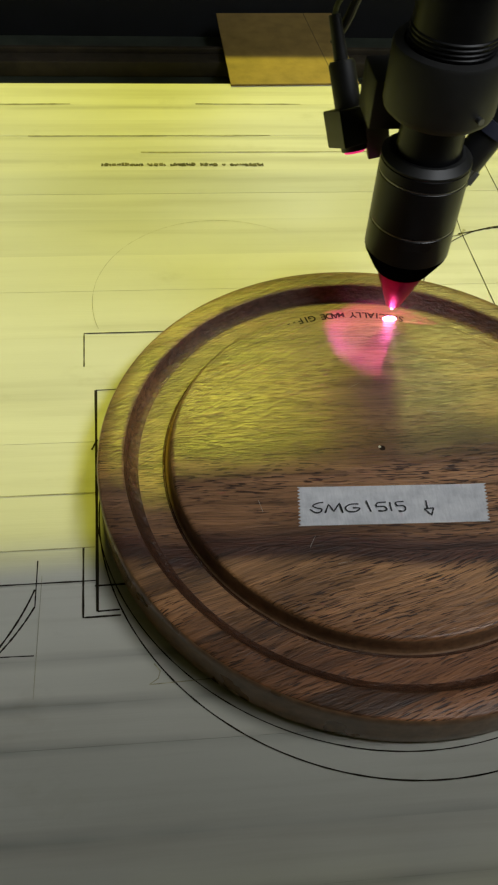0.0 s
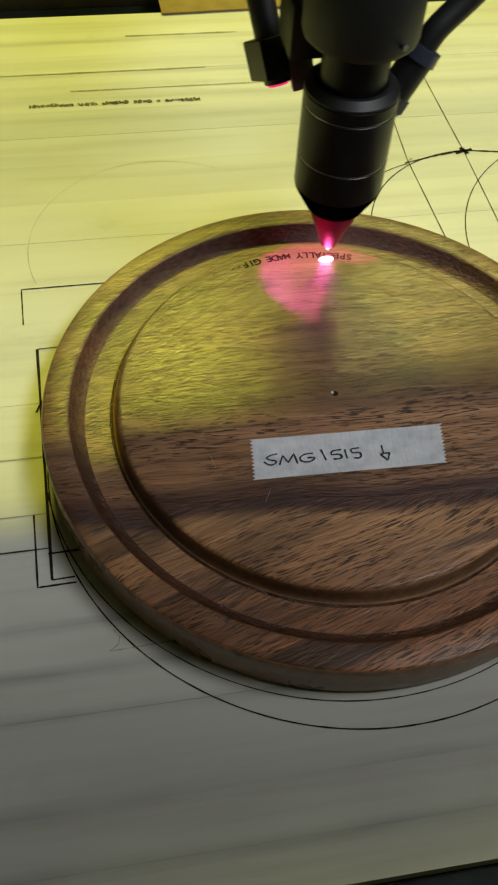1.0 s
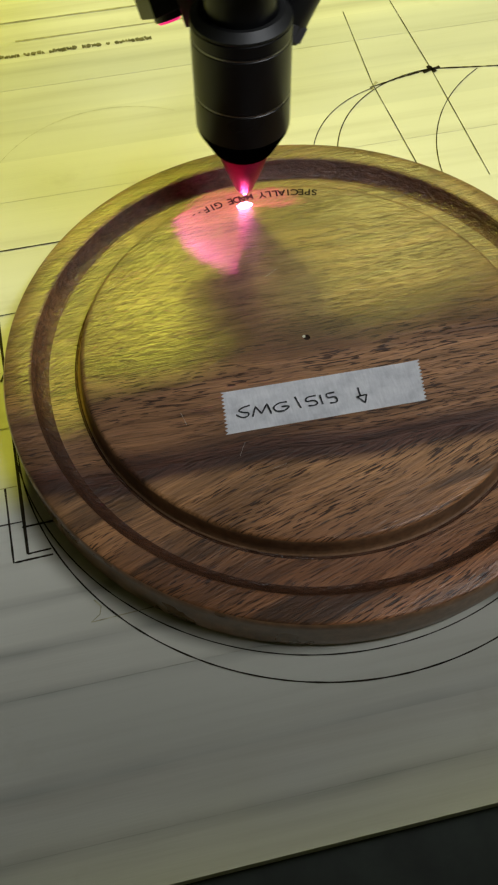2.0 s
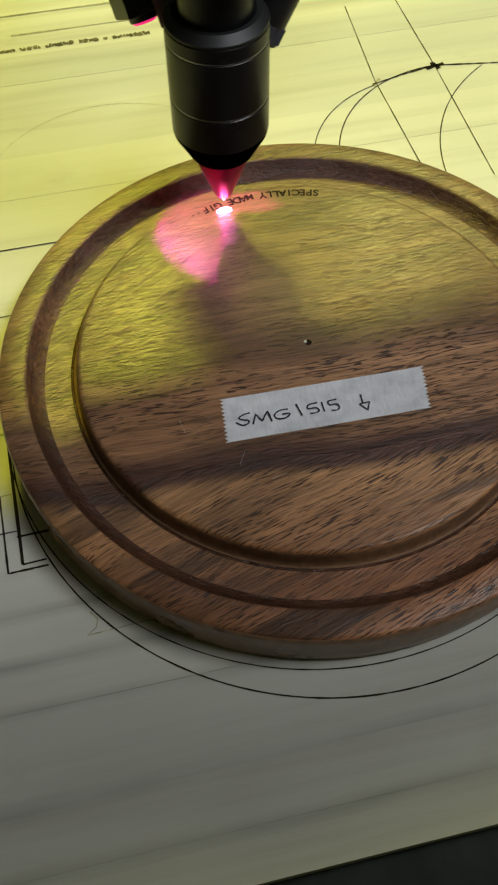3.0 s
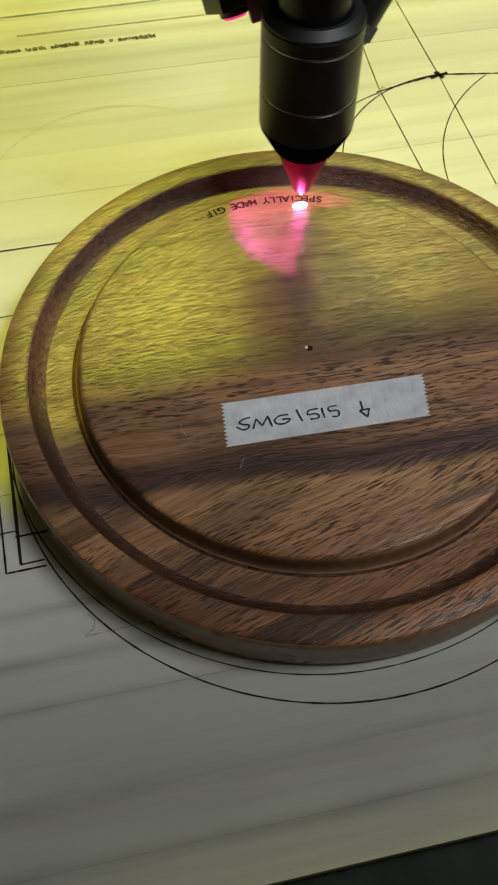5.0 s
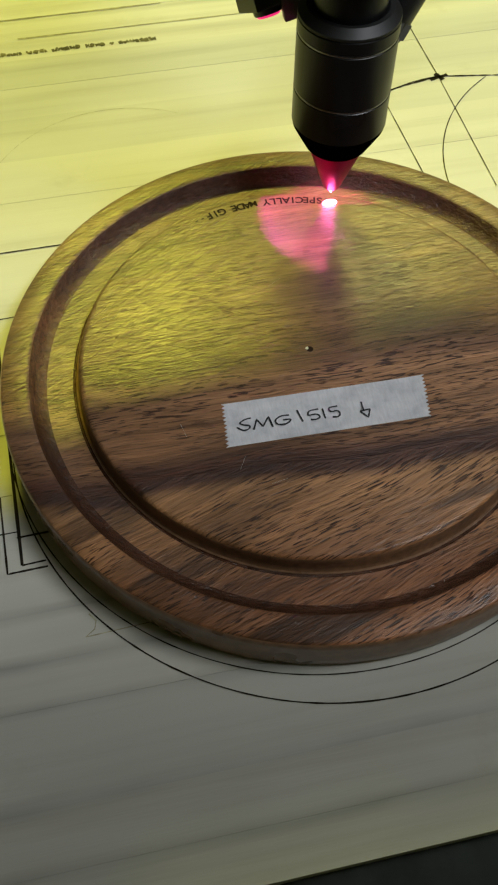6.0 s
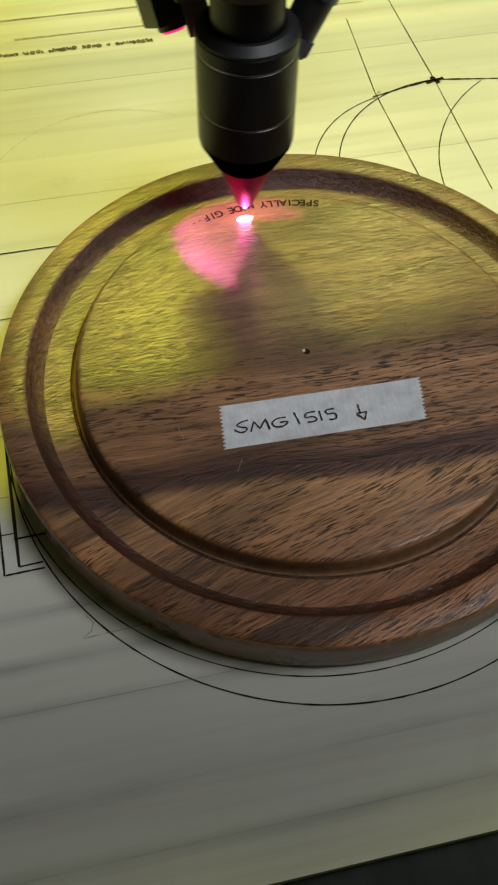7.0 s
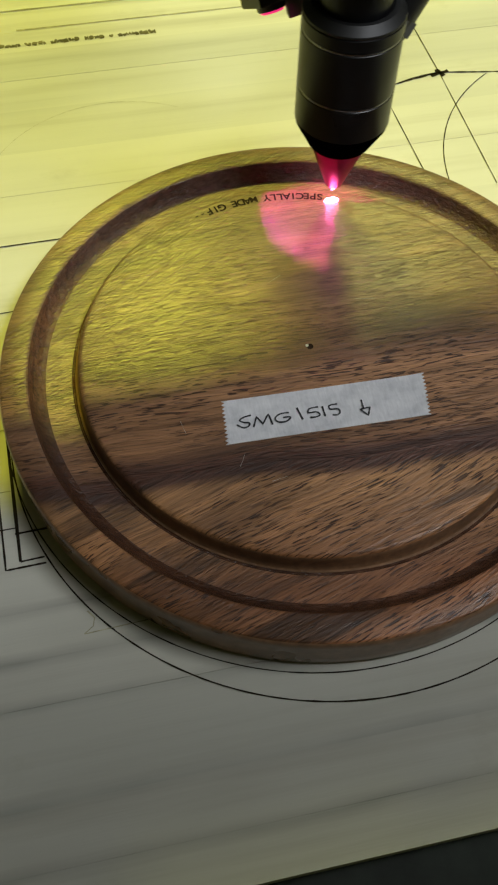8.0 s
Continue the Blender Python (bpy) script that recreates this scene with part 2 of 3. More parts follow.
BEAM = glow("beam_glow", (1.0, 0.20, 0.60), 25.0)
CABLE = plain("cable_sheath", (0.11, 0.12, 0.05), 0.55, 0, 0.3, 200)
CARD = plain("brown_card", (0.31, 0.205, 0.06), 0.8, 0, 0.18, 90)
BED = plain("green_grey_steel", (0.034, 0.044, 0.034), 0.7, 0.0, 0.35, 60)
RUST = plain("brown_rail_steel", (0.040, 0.030, 0.020), 0.75, 0.0, 0.35, 80)
PANEL = plain("dark_blue_panel", (0.004, 0.005, 0.008), 0.85, 0.0, 0.3, 40)
ALUMINIUM = plain("grey_aluminium", (0.30, 0.30, 0.31), 0.4, 0.9, 0.15, 80)
PAINT = plain("wall_paint", (0.20, 0.20, 0.21), 0.9, 0.0, 0.06, 8)
CONCRETE = plain("floor_concrete", (0.20, 0.20, 0.19), 0.85, 0.0, 0.2, 12)


# ---------------------------------------------------------------- helpers
def part(name, bm, mat, parent=None, label="", sharp=35):
    me = bpy.data.meshes.new(name)
    bmesh.ops.recalc_face_normals(bm, faces=bm.faces)
    for f in bm.faces:
        f.smooth = True
    bm.to_mesh(me)
    bm.free()
    me.set_sharp_from_angle(angle=radians(sharp))
    me.materials.append(mat)
    ob = new(name, me)
    ob.parent = parent
    return tagged(ob, label)


def lathe(profile, seg=96, centre=(0, 0, 0), closed=False):
    """A turned solid about z; profile: (radius, height) in mm."""
    bm = bmesh.new()
    rings = []
    for r, z in profile:
        if r == 0:
            rings.append([bm.verts.new((centre[0], centre[1], centre[2] + z / 1000))])
        else:
            rings.append([bm.verts.new((centre[0] + r / 1000 * math.cos(2 * math.pi * i / seg),
                                        centre[1] + r / 1000 * math.sin(2 * math.pi * i / seg),
                                        centre[2] + z / 1000)) for i in range(seg)])
    pairs = list(zip(rings, rings[1:])) + ([(rings[-1], rings[0])] if closed else [])
    for a, b in pairs:
        for i in range(seg):
            j = (i + 1) % seg
            q = [a[i % len(a)], a[j % len(a)], b[j % len(b)], b[i % len(b)]]
            q = list(dict.fromkeys(q))
            if len(q) > 2:
                bm.faces.new(q)
    return bm


def box(bm, size, m, bevel=0.0):
    made = bmesh.ops.create_cube(bm, size=1.0, matrix=m @ Matrix.Diagonal((*size, 1)))
    if bevel:
        edges = {e for v in made["verts"] for e in v.link_edges}
        bmesh.ops.bevel(bm, geom=list(edges), offset=bevel, segments=2, affect="EDGES", profile=0.5)
    return bm


def block(size, m, bevel=0.0):
    return box(bmesh.new(), size, m, bevel)


def rod(a, b, r0, r1=None, seg=32):
    """A round bar from a to b."""
    a, b = Vector(a), Vector(b)
    bm = bmesh.new()
    m = Matrix.Translation((a + b) / 2) @ (b - a).to_track_quat("Z", "Y").to_matrix().to_4x4()
    bmesh.ops.create_cone(bm, cap_ends=True, segments=seg, radius1=r0, radius2=r0 if r1 is None else r1,
                          depth=(b - a).length, matrix=m)
    return bm


def tube(points, r, seg=14, steps=10):
    """A bent round cable through points."""
    pts = [Vector(p) for p in points]
    fine = []
    for i in range(len(pts) - 1):
        p0, p1, p2, p3 = pts[max(i - 1, 0)], pts[i], pts[i + 1], pts[min(i + 2, len(pts) - 1)]
        for k in range(steps):
            s = k / steps
            fine.append(0.5 * (2 * p1 + (p2 - p0) * s + (2 * p0 - 5 * p1 + 4 * p2 - p3) * s * s
                               + (3 * p1 - p0 - 3 * p2 + p3) * s ** 3))
    fine.append(pts[-1])
    bm = bmesh.new()
    rings = []
    for i, p in enumerate(fine):
        d = (fine[min(i + 1, len(fine) - 1)] - fine[max(i - 1, 0)]).normalized()
        q = d.to_track_quat("Z", "Y")
        rings.append([bm.verts.new(p + q @ Vector((r * math.cos(2 * math.pi * k / seg), r * math.sin(2 * math.pi * k / seg), 0)))
                      for k in range(seg)])
    for a, b in zip(rings, rings[1:]):
        for k in range(seg):
            bm.faces.new((a[k], a[(k + 1) % seg], b[(k + 1) % seg], b[k]))
    bm.faces.new(rings[0][::-1])
    bm.faces.new(rings[-1])
    return bm


def ribbon(bm, pts, width, z, rough=0.0, seed=0):
    """A drawn or burnt stroke on a flat surface; points and width in mm, z in metres."""
    rng = random.Random(seed)
    pts = [Vector((p[0] / 1000, p[1] / 1000)) for p in pts]
    left, right = [], []
    for i, p in enumerate(pts):
        d = (pts[min(i + 1, len(pts) - 1)] - pts[max(i - 1, 0)])
        d = d.normalized() if d.length > 0 else Vector((1, 0))
        n = Vector((-d.y, d.x)) * width / 2000
        n *= 1 + rough * (rng.random() * 2 - 1)
        left.append(bm.verts.new((p.x + n.x, p.y + n.y, z)))
        right.append(bm.verts.new((p.x - n.x, p.y - n.y, z)))
    for i in range(len(pts) - 1):
        bm.faces.new((left[i], left[i + 1], right[i + 1], right[i]))
    return bm


def arc(cx, cy, r, a0, a1, n=64):
    return [(cx + r * math.cos(radians(a0 + (a1 - a0) * i / n)), cy + r * math.sin(radians(a0 + (a1 - a0) * i / n))) for i in range(n + 1)]


def through3(p1, p2, p3, n=40):
    """The arc through three points."""
    ax, ay, bx, by, cx, cy = *p1, *p2, *p3
    d = 2 * (ax * (by - cy) + bx * (cy - ay) + cx * (ay - by))
    ux = ((ax * ax + ay * ay) * (by - cy) + (bx * bx + by * by) * (cy - ay) + (cx * cx + cy * cy) * (ay - by)) / d
    uy = ((ax * ax + ay * ay) * (cx - bx) + (bx * bx + by * by) * (ax - cx) + (cx * cx + cy * cy) * (bx - ax)) / d
    r = math.hypot(ax - ux, ay - uy)
    a = [math.degrees(math.atan2(y - uy, x - ux)) for x, y in (p1, p2, p3)]
    while a[1] - a[0] > 180: a[1] -= 360
    while a[1] - a[0] < -180: a[1] += 360
    while a[2] - a[1] > 180: a[2] -= 360
    while a[2] - a[1] < -180: a[2] += 360
    return arc(ux, uy, r, a[0], a[2], n)


def split(pts, n=12):
    out = []
    for a, b in zip(pts, pts[1:]):
        out += [(a[0] + (b[0] - a[0]) * i / n, a[1] + (b[1] - a[1]) * i / n) for i in range(n)]
    return out + [pts[-1]]


def thing(name, label, category, m=None, group="", kind=""):
    ob = new(name)
    ob.empty_display_size = 0.02
    ob.matrix_world = m or Matrix()
    return tagged(ob, label, category, group, kind)


TURN = 1.6  # the bed lies turned by this against the tape
BEDM = pose(0, 0, 0, 0, 0, TURN)

# ---------------------------------------------------------------- room and machine
def room():
    for name, size, at, mat, label in (
            ("floor", (5.0, 5.0, 0.1), (0, 0, -0.95), CONCRETE, "grey concrete workshop floor"),
            ("ceiling", (5.0, 5.0, 0.1), (0, 0, 1.75), PAINT, "plain off-white painted ceiling"),
            ("wall_north", (5.0, 0.1, 2.6), (0, 2.45, 0.4), PAINT, "plain grey painted rear wall"),
            ("wall_south", (5.0, 0.1, 2.6), (0, -2.45, 0.4), PAINT, "plain grey painted front wall"),
            ("wall_east", (0.1, 4.8, 2.6), (2.45, 0, 0.4), PAINT, "plain grey painted side wall"),
            ("wall_west", (0.1, 4.8, 2.6), (-2.45, 0, 0.4), PAINT, "plain grey painted side wall")):
        ob = part(name, block(size, pose(*at)), mat, None, label)
        tagged(ob, kind="structure")


def machine():
    cab = thing("laser_machine", "dark laser engraving machine with a green-grey steel bed", "machine", BEDM)
    part("bed_tray", block((0.96, 0.56, 0.02), pose(0, 0.106, -0.024), 0.002), BED, cab, "green-grey painted steel tray")
    # top edge raised out of view to shade the front of the bed
    part("front_panel", block((1.0, 0.012, 0.88), pose(0, -0.201, -0.37), 0.002), PANEL, cab, "dark blue-black front panel")
    part("front_ledge", block((0.97, 0.046, 0.012), pose(0, -0.1715, -0.040), 0.002), PANEL, cab)
    # top edge raised out of view to shade the card and the rail
    part("back_panel", block((1.0, 0.012, 0.898), pose(0, 0.398, -0.366), 0.002), PANEL, cab, "dark blue-black back panel")
    for s in (-1, 1):
        part("side_panel", block((0.012, 0.57, 0.86), pose(s * 0.494, 0.107, -0.42), 0.002), PANEL, cab)
    part("cabinet_base", block((0.98, 0.55, 0.08), pose(0, 0.106, -0.855), 0.004), PANEL, cab)
    # unseen panel on two arms, added to darken the near end of the bed
    part("shade_panel", block((0.99, 0.30, 0.012), pose(0, -0.336, 0.360), 0.003), PANEL, cab, "dark unseen front panel added as a shade")
    for s in (-1, 1):
        part("shade_panel_arm", block((0.012, 0.05, 0.375), pose(s * 0.494, -0.215, 0.1795), 0.002), PANEL, cab)
    rail = thing("cross_rail", "brown-stained steel rail lying across the rear of the bed", "rail", BEDM)
    part("rail_bar", block((0.94, 0.012, 0.010), pose(0, 0.336, -0.0092), 0.0015), RUST, rail)
    part("rail_flange", block((0.94, 0.004, 0.012), pose(0, 0.345, -0.0080), 0.001), RUST, rail)


def gantry():
    g = thing("gantry", "grey aluminium gantry beam spanning the bed", "gantry", pose(0, 0, 0, 0, 0, 3.0))
    # beam is out of view; its edges are set to cut off the rear light
    part("beam", block((0.95, 0.020, 0.074), pose(0, 0.200, 0.2375), 0.001), ALUMINIUM, g)
    part("belt", block((0.93, 0.002, 0.006), pose(0, 0.1885, 0.240)), PLASTIC, g, "black toothed drive belt")
    for s in (-1, 1):
        part("end_plate", block((0.012, 0.06, 0.290), pose(s * 0.481, 0.200, 0.131), 0.002), ALUMINIUM, g)


def rear_light():
    for x, w in ((-0.13, 0.32), (0.58, 0.24)):
        lamp = thing("strip_lamp", "slim white strip lamp housing, added unseen behind the machine", "lamp", look((x, 1.224, 1.081), (0, 0, 0.03)), "strip lamps")
        part("housing", block((w + 0.02, 0.11, 0.012), pose(0, 0, 0.012), 0.002), ALUMINIUM, lamp)
        reach = (1.705 - 1.081) / lamp.matrix_world.col[2].z
        part("ceiling_arm", block((0.03, 0.03, reach - 0.017), pose(0, 0, (reach + 0.017) / 2), 0.002), MATT, lamp)


# ---------------------------------------------------------------- wooden base sheet
BOUNDS = (-150.5, -137, -121, -94.5, -81, -66, -38.3, -24.7, -1, 24, 46, 82, 112, 137, 164.5, 186, 207, 223.5, 240, 256, 273, 296)


def base_sheet():
    sheet = thing("base_sheet", "pale glued-strip wooden sheet with burnt test lines", "board", BEDM)
    for i, (a, b) in enumerate(zip(BOUNDS, BOUNDS[1:])):
        gap = 0.03 + 0.06 * (i % 3 == 0)
        drop = 0.00005 * ((i * 7) % 3)
        bm = block((0.70, (b - a - gap) / 1000, 0.0058), pose(0, (a + b) / 2000, -0.0029 - drop))
        part("strip", bm, PALE, sheet)
    part("underside", block((0.699, 0.445, 0.006), pose(0, 0.0728, -0.0095)), PALE, sheet)
    inv = BEDM.inverted()

    def mark(name, strokes, width, mat, rough=0.25, label=""):
        for k, s in enumerate(strokes):
            bm = ribbon(bmesh.new(), s, width, 0.00012, rough, k)
            bm.transform(inv)
            part(name, bm, mat, sheet, label)

    mark("burnt_circle", [arc(-1.9, -2.0, 101.0, 0, 360, 200)], 0.38, CHAR)
    mark("burnt_circle", [arc(1.1, -9.3, 102.5, 0, 360, 200)], 0.48, CHAR)
    mark("burnt_line", [split([(-105.4, 48), (-100.1, -52.2)])], 1.0, CHAR)
    mark("burnt_line", [split([(-105.4, 48), (-90, 48.9)])], 0.45, CHAR)
    mark("burnt_line", [split([(-100.1, -52.2), (-92.8, -51.7)])], 0.6, CHAR)
    mark("burnt_line", [split([(-105.5, 17), (-103.6, 22)]), split([(-101.4, -42.5), (-91, -42.0)])], 0.7, CHAR)
    mark("burnt_line", [split([(-110.8, 61.4), (-111.9, 81.4), (-78.3, 82.4)])], 0.5, CHAR)
    mark("burnt_line", [split([(-106.1, -27), (-104.6, -54.4), (-92.4, -53.8)])], 0.62, CHAR)
    mark("burnt_arc", [through3((-121.2, -43.3), (-124.9, -53.5), (-135, -71)), through3((-120.6, -49.7), (-124.5, -57.5), (-138, -75))], 0.6, CHAR)
    mark("burnt_line", [split([(-121.2, -32), (-120.6, -49.7)]), split([(-140, -67.7), (-119.3, -67.4)])], 0.4, CHAR)
    mark("ruled_line", [split([(-119.3, -38), (-118.2, -82)])], 0.18, FAINT)
    mark("ruled_line", [split([(-160, -42.3), (-101, -40.4)])], 0.5, CHAR, 0.5)
    mark("ruled_line", [split([(-180, -29.6), (-102.2, -26.9)])], 0.35, FAINT)
    mark("ruled_line", [split([(-180, -6), (-103.3, -3.2)])], 0.35, FAINT)
    mark("scorched_ring", [arc(-52, 104, 57.5, 60, 200, 90)], 0.14, FAINT, 0.7)
    mark("ruled_line", [split([(68.9, 212), (67.7, 154), (72, 90)])], 0.36, CHAR, 0.4)
    mark("ruled_line", [split([(92.5, 250), (93.7, 220), (97, 159.3), (99, 85)])], 0.36, CHAR, 0.4)
    mark("burnt_arc", [through3((30, 112), (45.6, 138.7), (66.9, 150.9))], 0.42, CHAR)
    mark("burnt_arc", [through3((40, 108), (56.3, 140.7), (97, 159.3))], 0.5, CHAR)
    mark("burnt_arc", [through3((80, 82), (85.6, 114.7), (118.2, 155.3))], 0.42, CHAR)
    mark("burnt_line", [split([(66, 151.5), (80, 155.5), (97, 159.3), (123.7, 155.6), (150, 152)])], 0.75, CHAR, 0.6)
    mark("burnt_knot", [split([(92.5, 157.6), (101.5, 159.6)], 6), split([(96, 161.5), (98.5, 156.5)], 6)], 2.0, CHAR, 0.5)
    mark("burnt_knot", [split([(66, 150), (70, 155)], 6)], 1.4, FAINT, 0.5)
    mark("dark_streak", [split([(-190, 267), (-130, 269.3)])], 1.0, FAINT, 0.8)
    mark("dark_streak", [split([(-60, 271.3), (0, 272.7)])], 0.9, FAINT, 0.8)
    mark("dark_streak", [split([(-150, 235.7), (-20, 239.2)])], 0.8, FAINT, 0.8)
    mark("dark_streak", [split([(-90, 221), (80, 225.4)])], 0.8, FAINT, 0.8)
    mark("scratch", [[(-81.5, -71.5), (-79.6, -74), (-80.2, -76.5), (-83, -78.5)], split([(-83, -78.5), (-60, -77)])], 0.35, FAINT, 0.3)
    # burnt lettering too faint to read: a row of short bars
    rng = random.Random(4)
    x, bars = -110.2, []
    while x < -26.5:
        w = rng.uniform(0.8, 2.4)
        yy = 209.0 + (x + 110) * 0.016
        h = 0.5 + 1.6 * math.exp(-((x + 68) / 9) ** 2) * rng.random()
        bars.append(split([(x, yy + rng.uniform(-0.5, 0.5)), (x + w, yy + rng.uniform(-0.5, 0.5) + h * 0.4)], 3))
        x += w + (rng.uniform(0.1, 0.5) if rng.random() < 0.86 else 2.4)
    mark("unreadable_lettering", bars, 2.3, SMUDGE, 0.5)


# ---------------------------------------------------------------- round board, tape, writing
FLOOR = 0.0185


def round_board():
    board = thing("serving_board", "round dark acacia wood board with raised rim and grooved ring", "board")
    prof = [(0, 0.0), (99.2, 0.0), (100.3, 0.5), (100.9, 1.8), (101.1, 6), (101.4, 14.5), (101.4, 16.4), (100.9, 17.2), (100.1, 17.5),
            (93.4, 17.5), (92.6, 17.4), (92.1, 17.1), (91.6, 16.4), (90.7, 14.6), (89.4, 13.1), (88.2, 12.3), (87.2, 11.95), (86.6, 11.85),
            (78.6, 11.85), (78.3, 11.45), (77.9, 11.4), (77.6, 11.85), (77.3, 12.0), (77.1, 11.85), (76.9, 12.1), (76.6, 12.6), (76.4, 13.6), (76.25, 15.2),
            (76.1, 16.8), (75.85, 17.6), (75.4, 18.15), (74.8, 18.42), (74.1, 18.5), (0, 18.5)]
    body = part("body", lathe(prof, 256), WOOD, board, sharp=50)
    body.data.materials.append(ROUTED)
    body.data.materials.append(BURNISHED)
    body.data.materials.append(STEP)
    for f in body.data.polygons:
        r, z = math.hypot(f.center.x, f.center.y), f.center.z
        if (0.0869 < r < 0.0921 and 0.0119 < z < 0.0173) or (0.0776 < r < 0.0786 and 0.005 < z < 0.0118):
            f.material_index = 1
        elif 0.0769 < r < 0.0776 or (r > 0.1005 and z > 0.001):
            f.material_index = 2
        elif 0.0758 < r < 0.0770:
            f.material_index = 3
    part("centre_pit", lathe([(0, 18.52), (0.9, 18.53), (1.15, 18.5), (1.1, 18.4), (0, 18.3)], 20, (0.0003, 0.0003, 0)), ENGRAVED, board, "small dark pit at the centre")
    part("chip", lathe([(0, 18.5), (0.55, 18.5), (0.5, 18.75), (0, 18.9)], 8, (-0.0006, 0.0008, 0)), PALE, board, "small pale speck beside the pit")
    for k, (a, b) in enumerate((((-30.5, -41.5), (-28.2, -37.0)), ((-22, -48), (-17, -47)), ((-46, -22), (-44.8, -27)), ((20, 18), (27, 17)), ((-8, 30), (-3, 33)))):
        part("scratch", ribbon(bmesh.new(), split([a, b], 5), 0.07, FLOOR + 0.00008, 0.5, k), PALE, board, "fine pale scratch")
    # engraved arc of letters, read from the far side
    words = "SPECIALLY MADE GIF"
    for i, ch in enumerate(words):
        if ch == " ":
            continue
        cu = bpy.data.curves.new("letter", "FONT")
        cu.body, cu.size, cu.align_x = ch, 0.0045, "CENTER"
        cu.offset = 0.00011
        if ch == "M":
            cu.size = 0.0039
        tmp = new("letter", cu)
        dg = bpy.context.evaluated_depsgraph_get()
        me = bpy.data.meshes.new_from_object(tmp.evaluated_get(dg))
        bpy.data.objects.remove(tmp)
        ang = 15.6 - i * 1.99
        a = radians(90 - ang)
        r = 0.0731
        me.transform(pose(r * math.cos(a), r * math.sin(a), FLOOR + 0.00012, 0, 0, 180 - ang))
        me.materials.clear()
        me.materials.append(ENGRAVED)
        ob = new("letter", me)
        ob.parent = board
    bm = bmesh.new()
    for ang in (-20.6, -22.6):
        a = radians(90 - ang)
        x, y = 71.6 * math.cos(a), 71.6 * math.sin(a)
        ribbon(bm, [(x - 0.5, y - 0.2), (x + 0.5, y + 0.25)], 0.5, FLOOR + 0.00012)
    part("letter_fragment", bm, ENGRAVED, board)


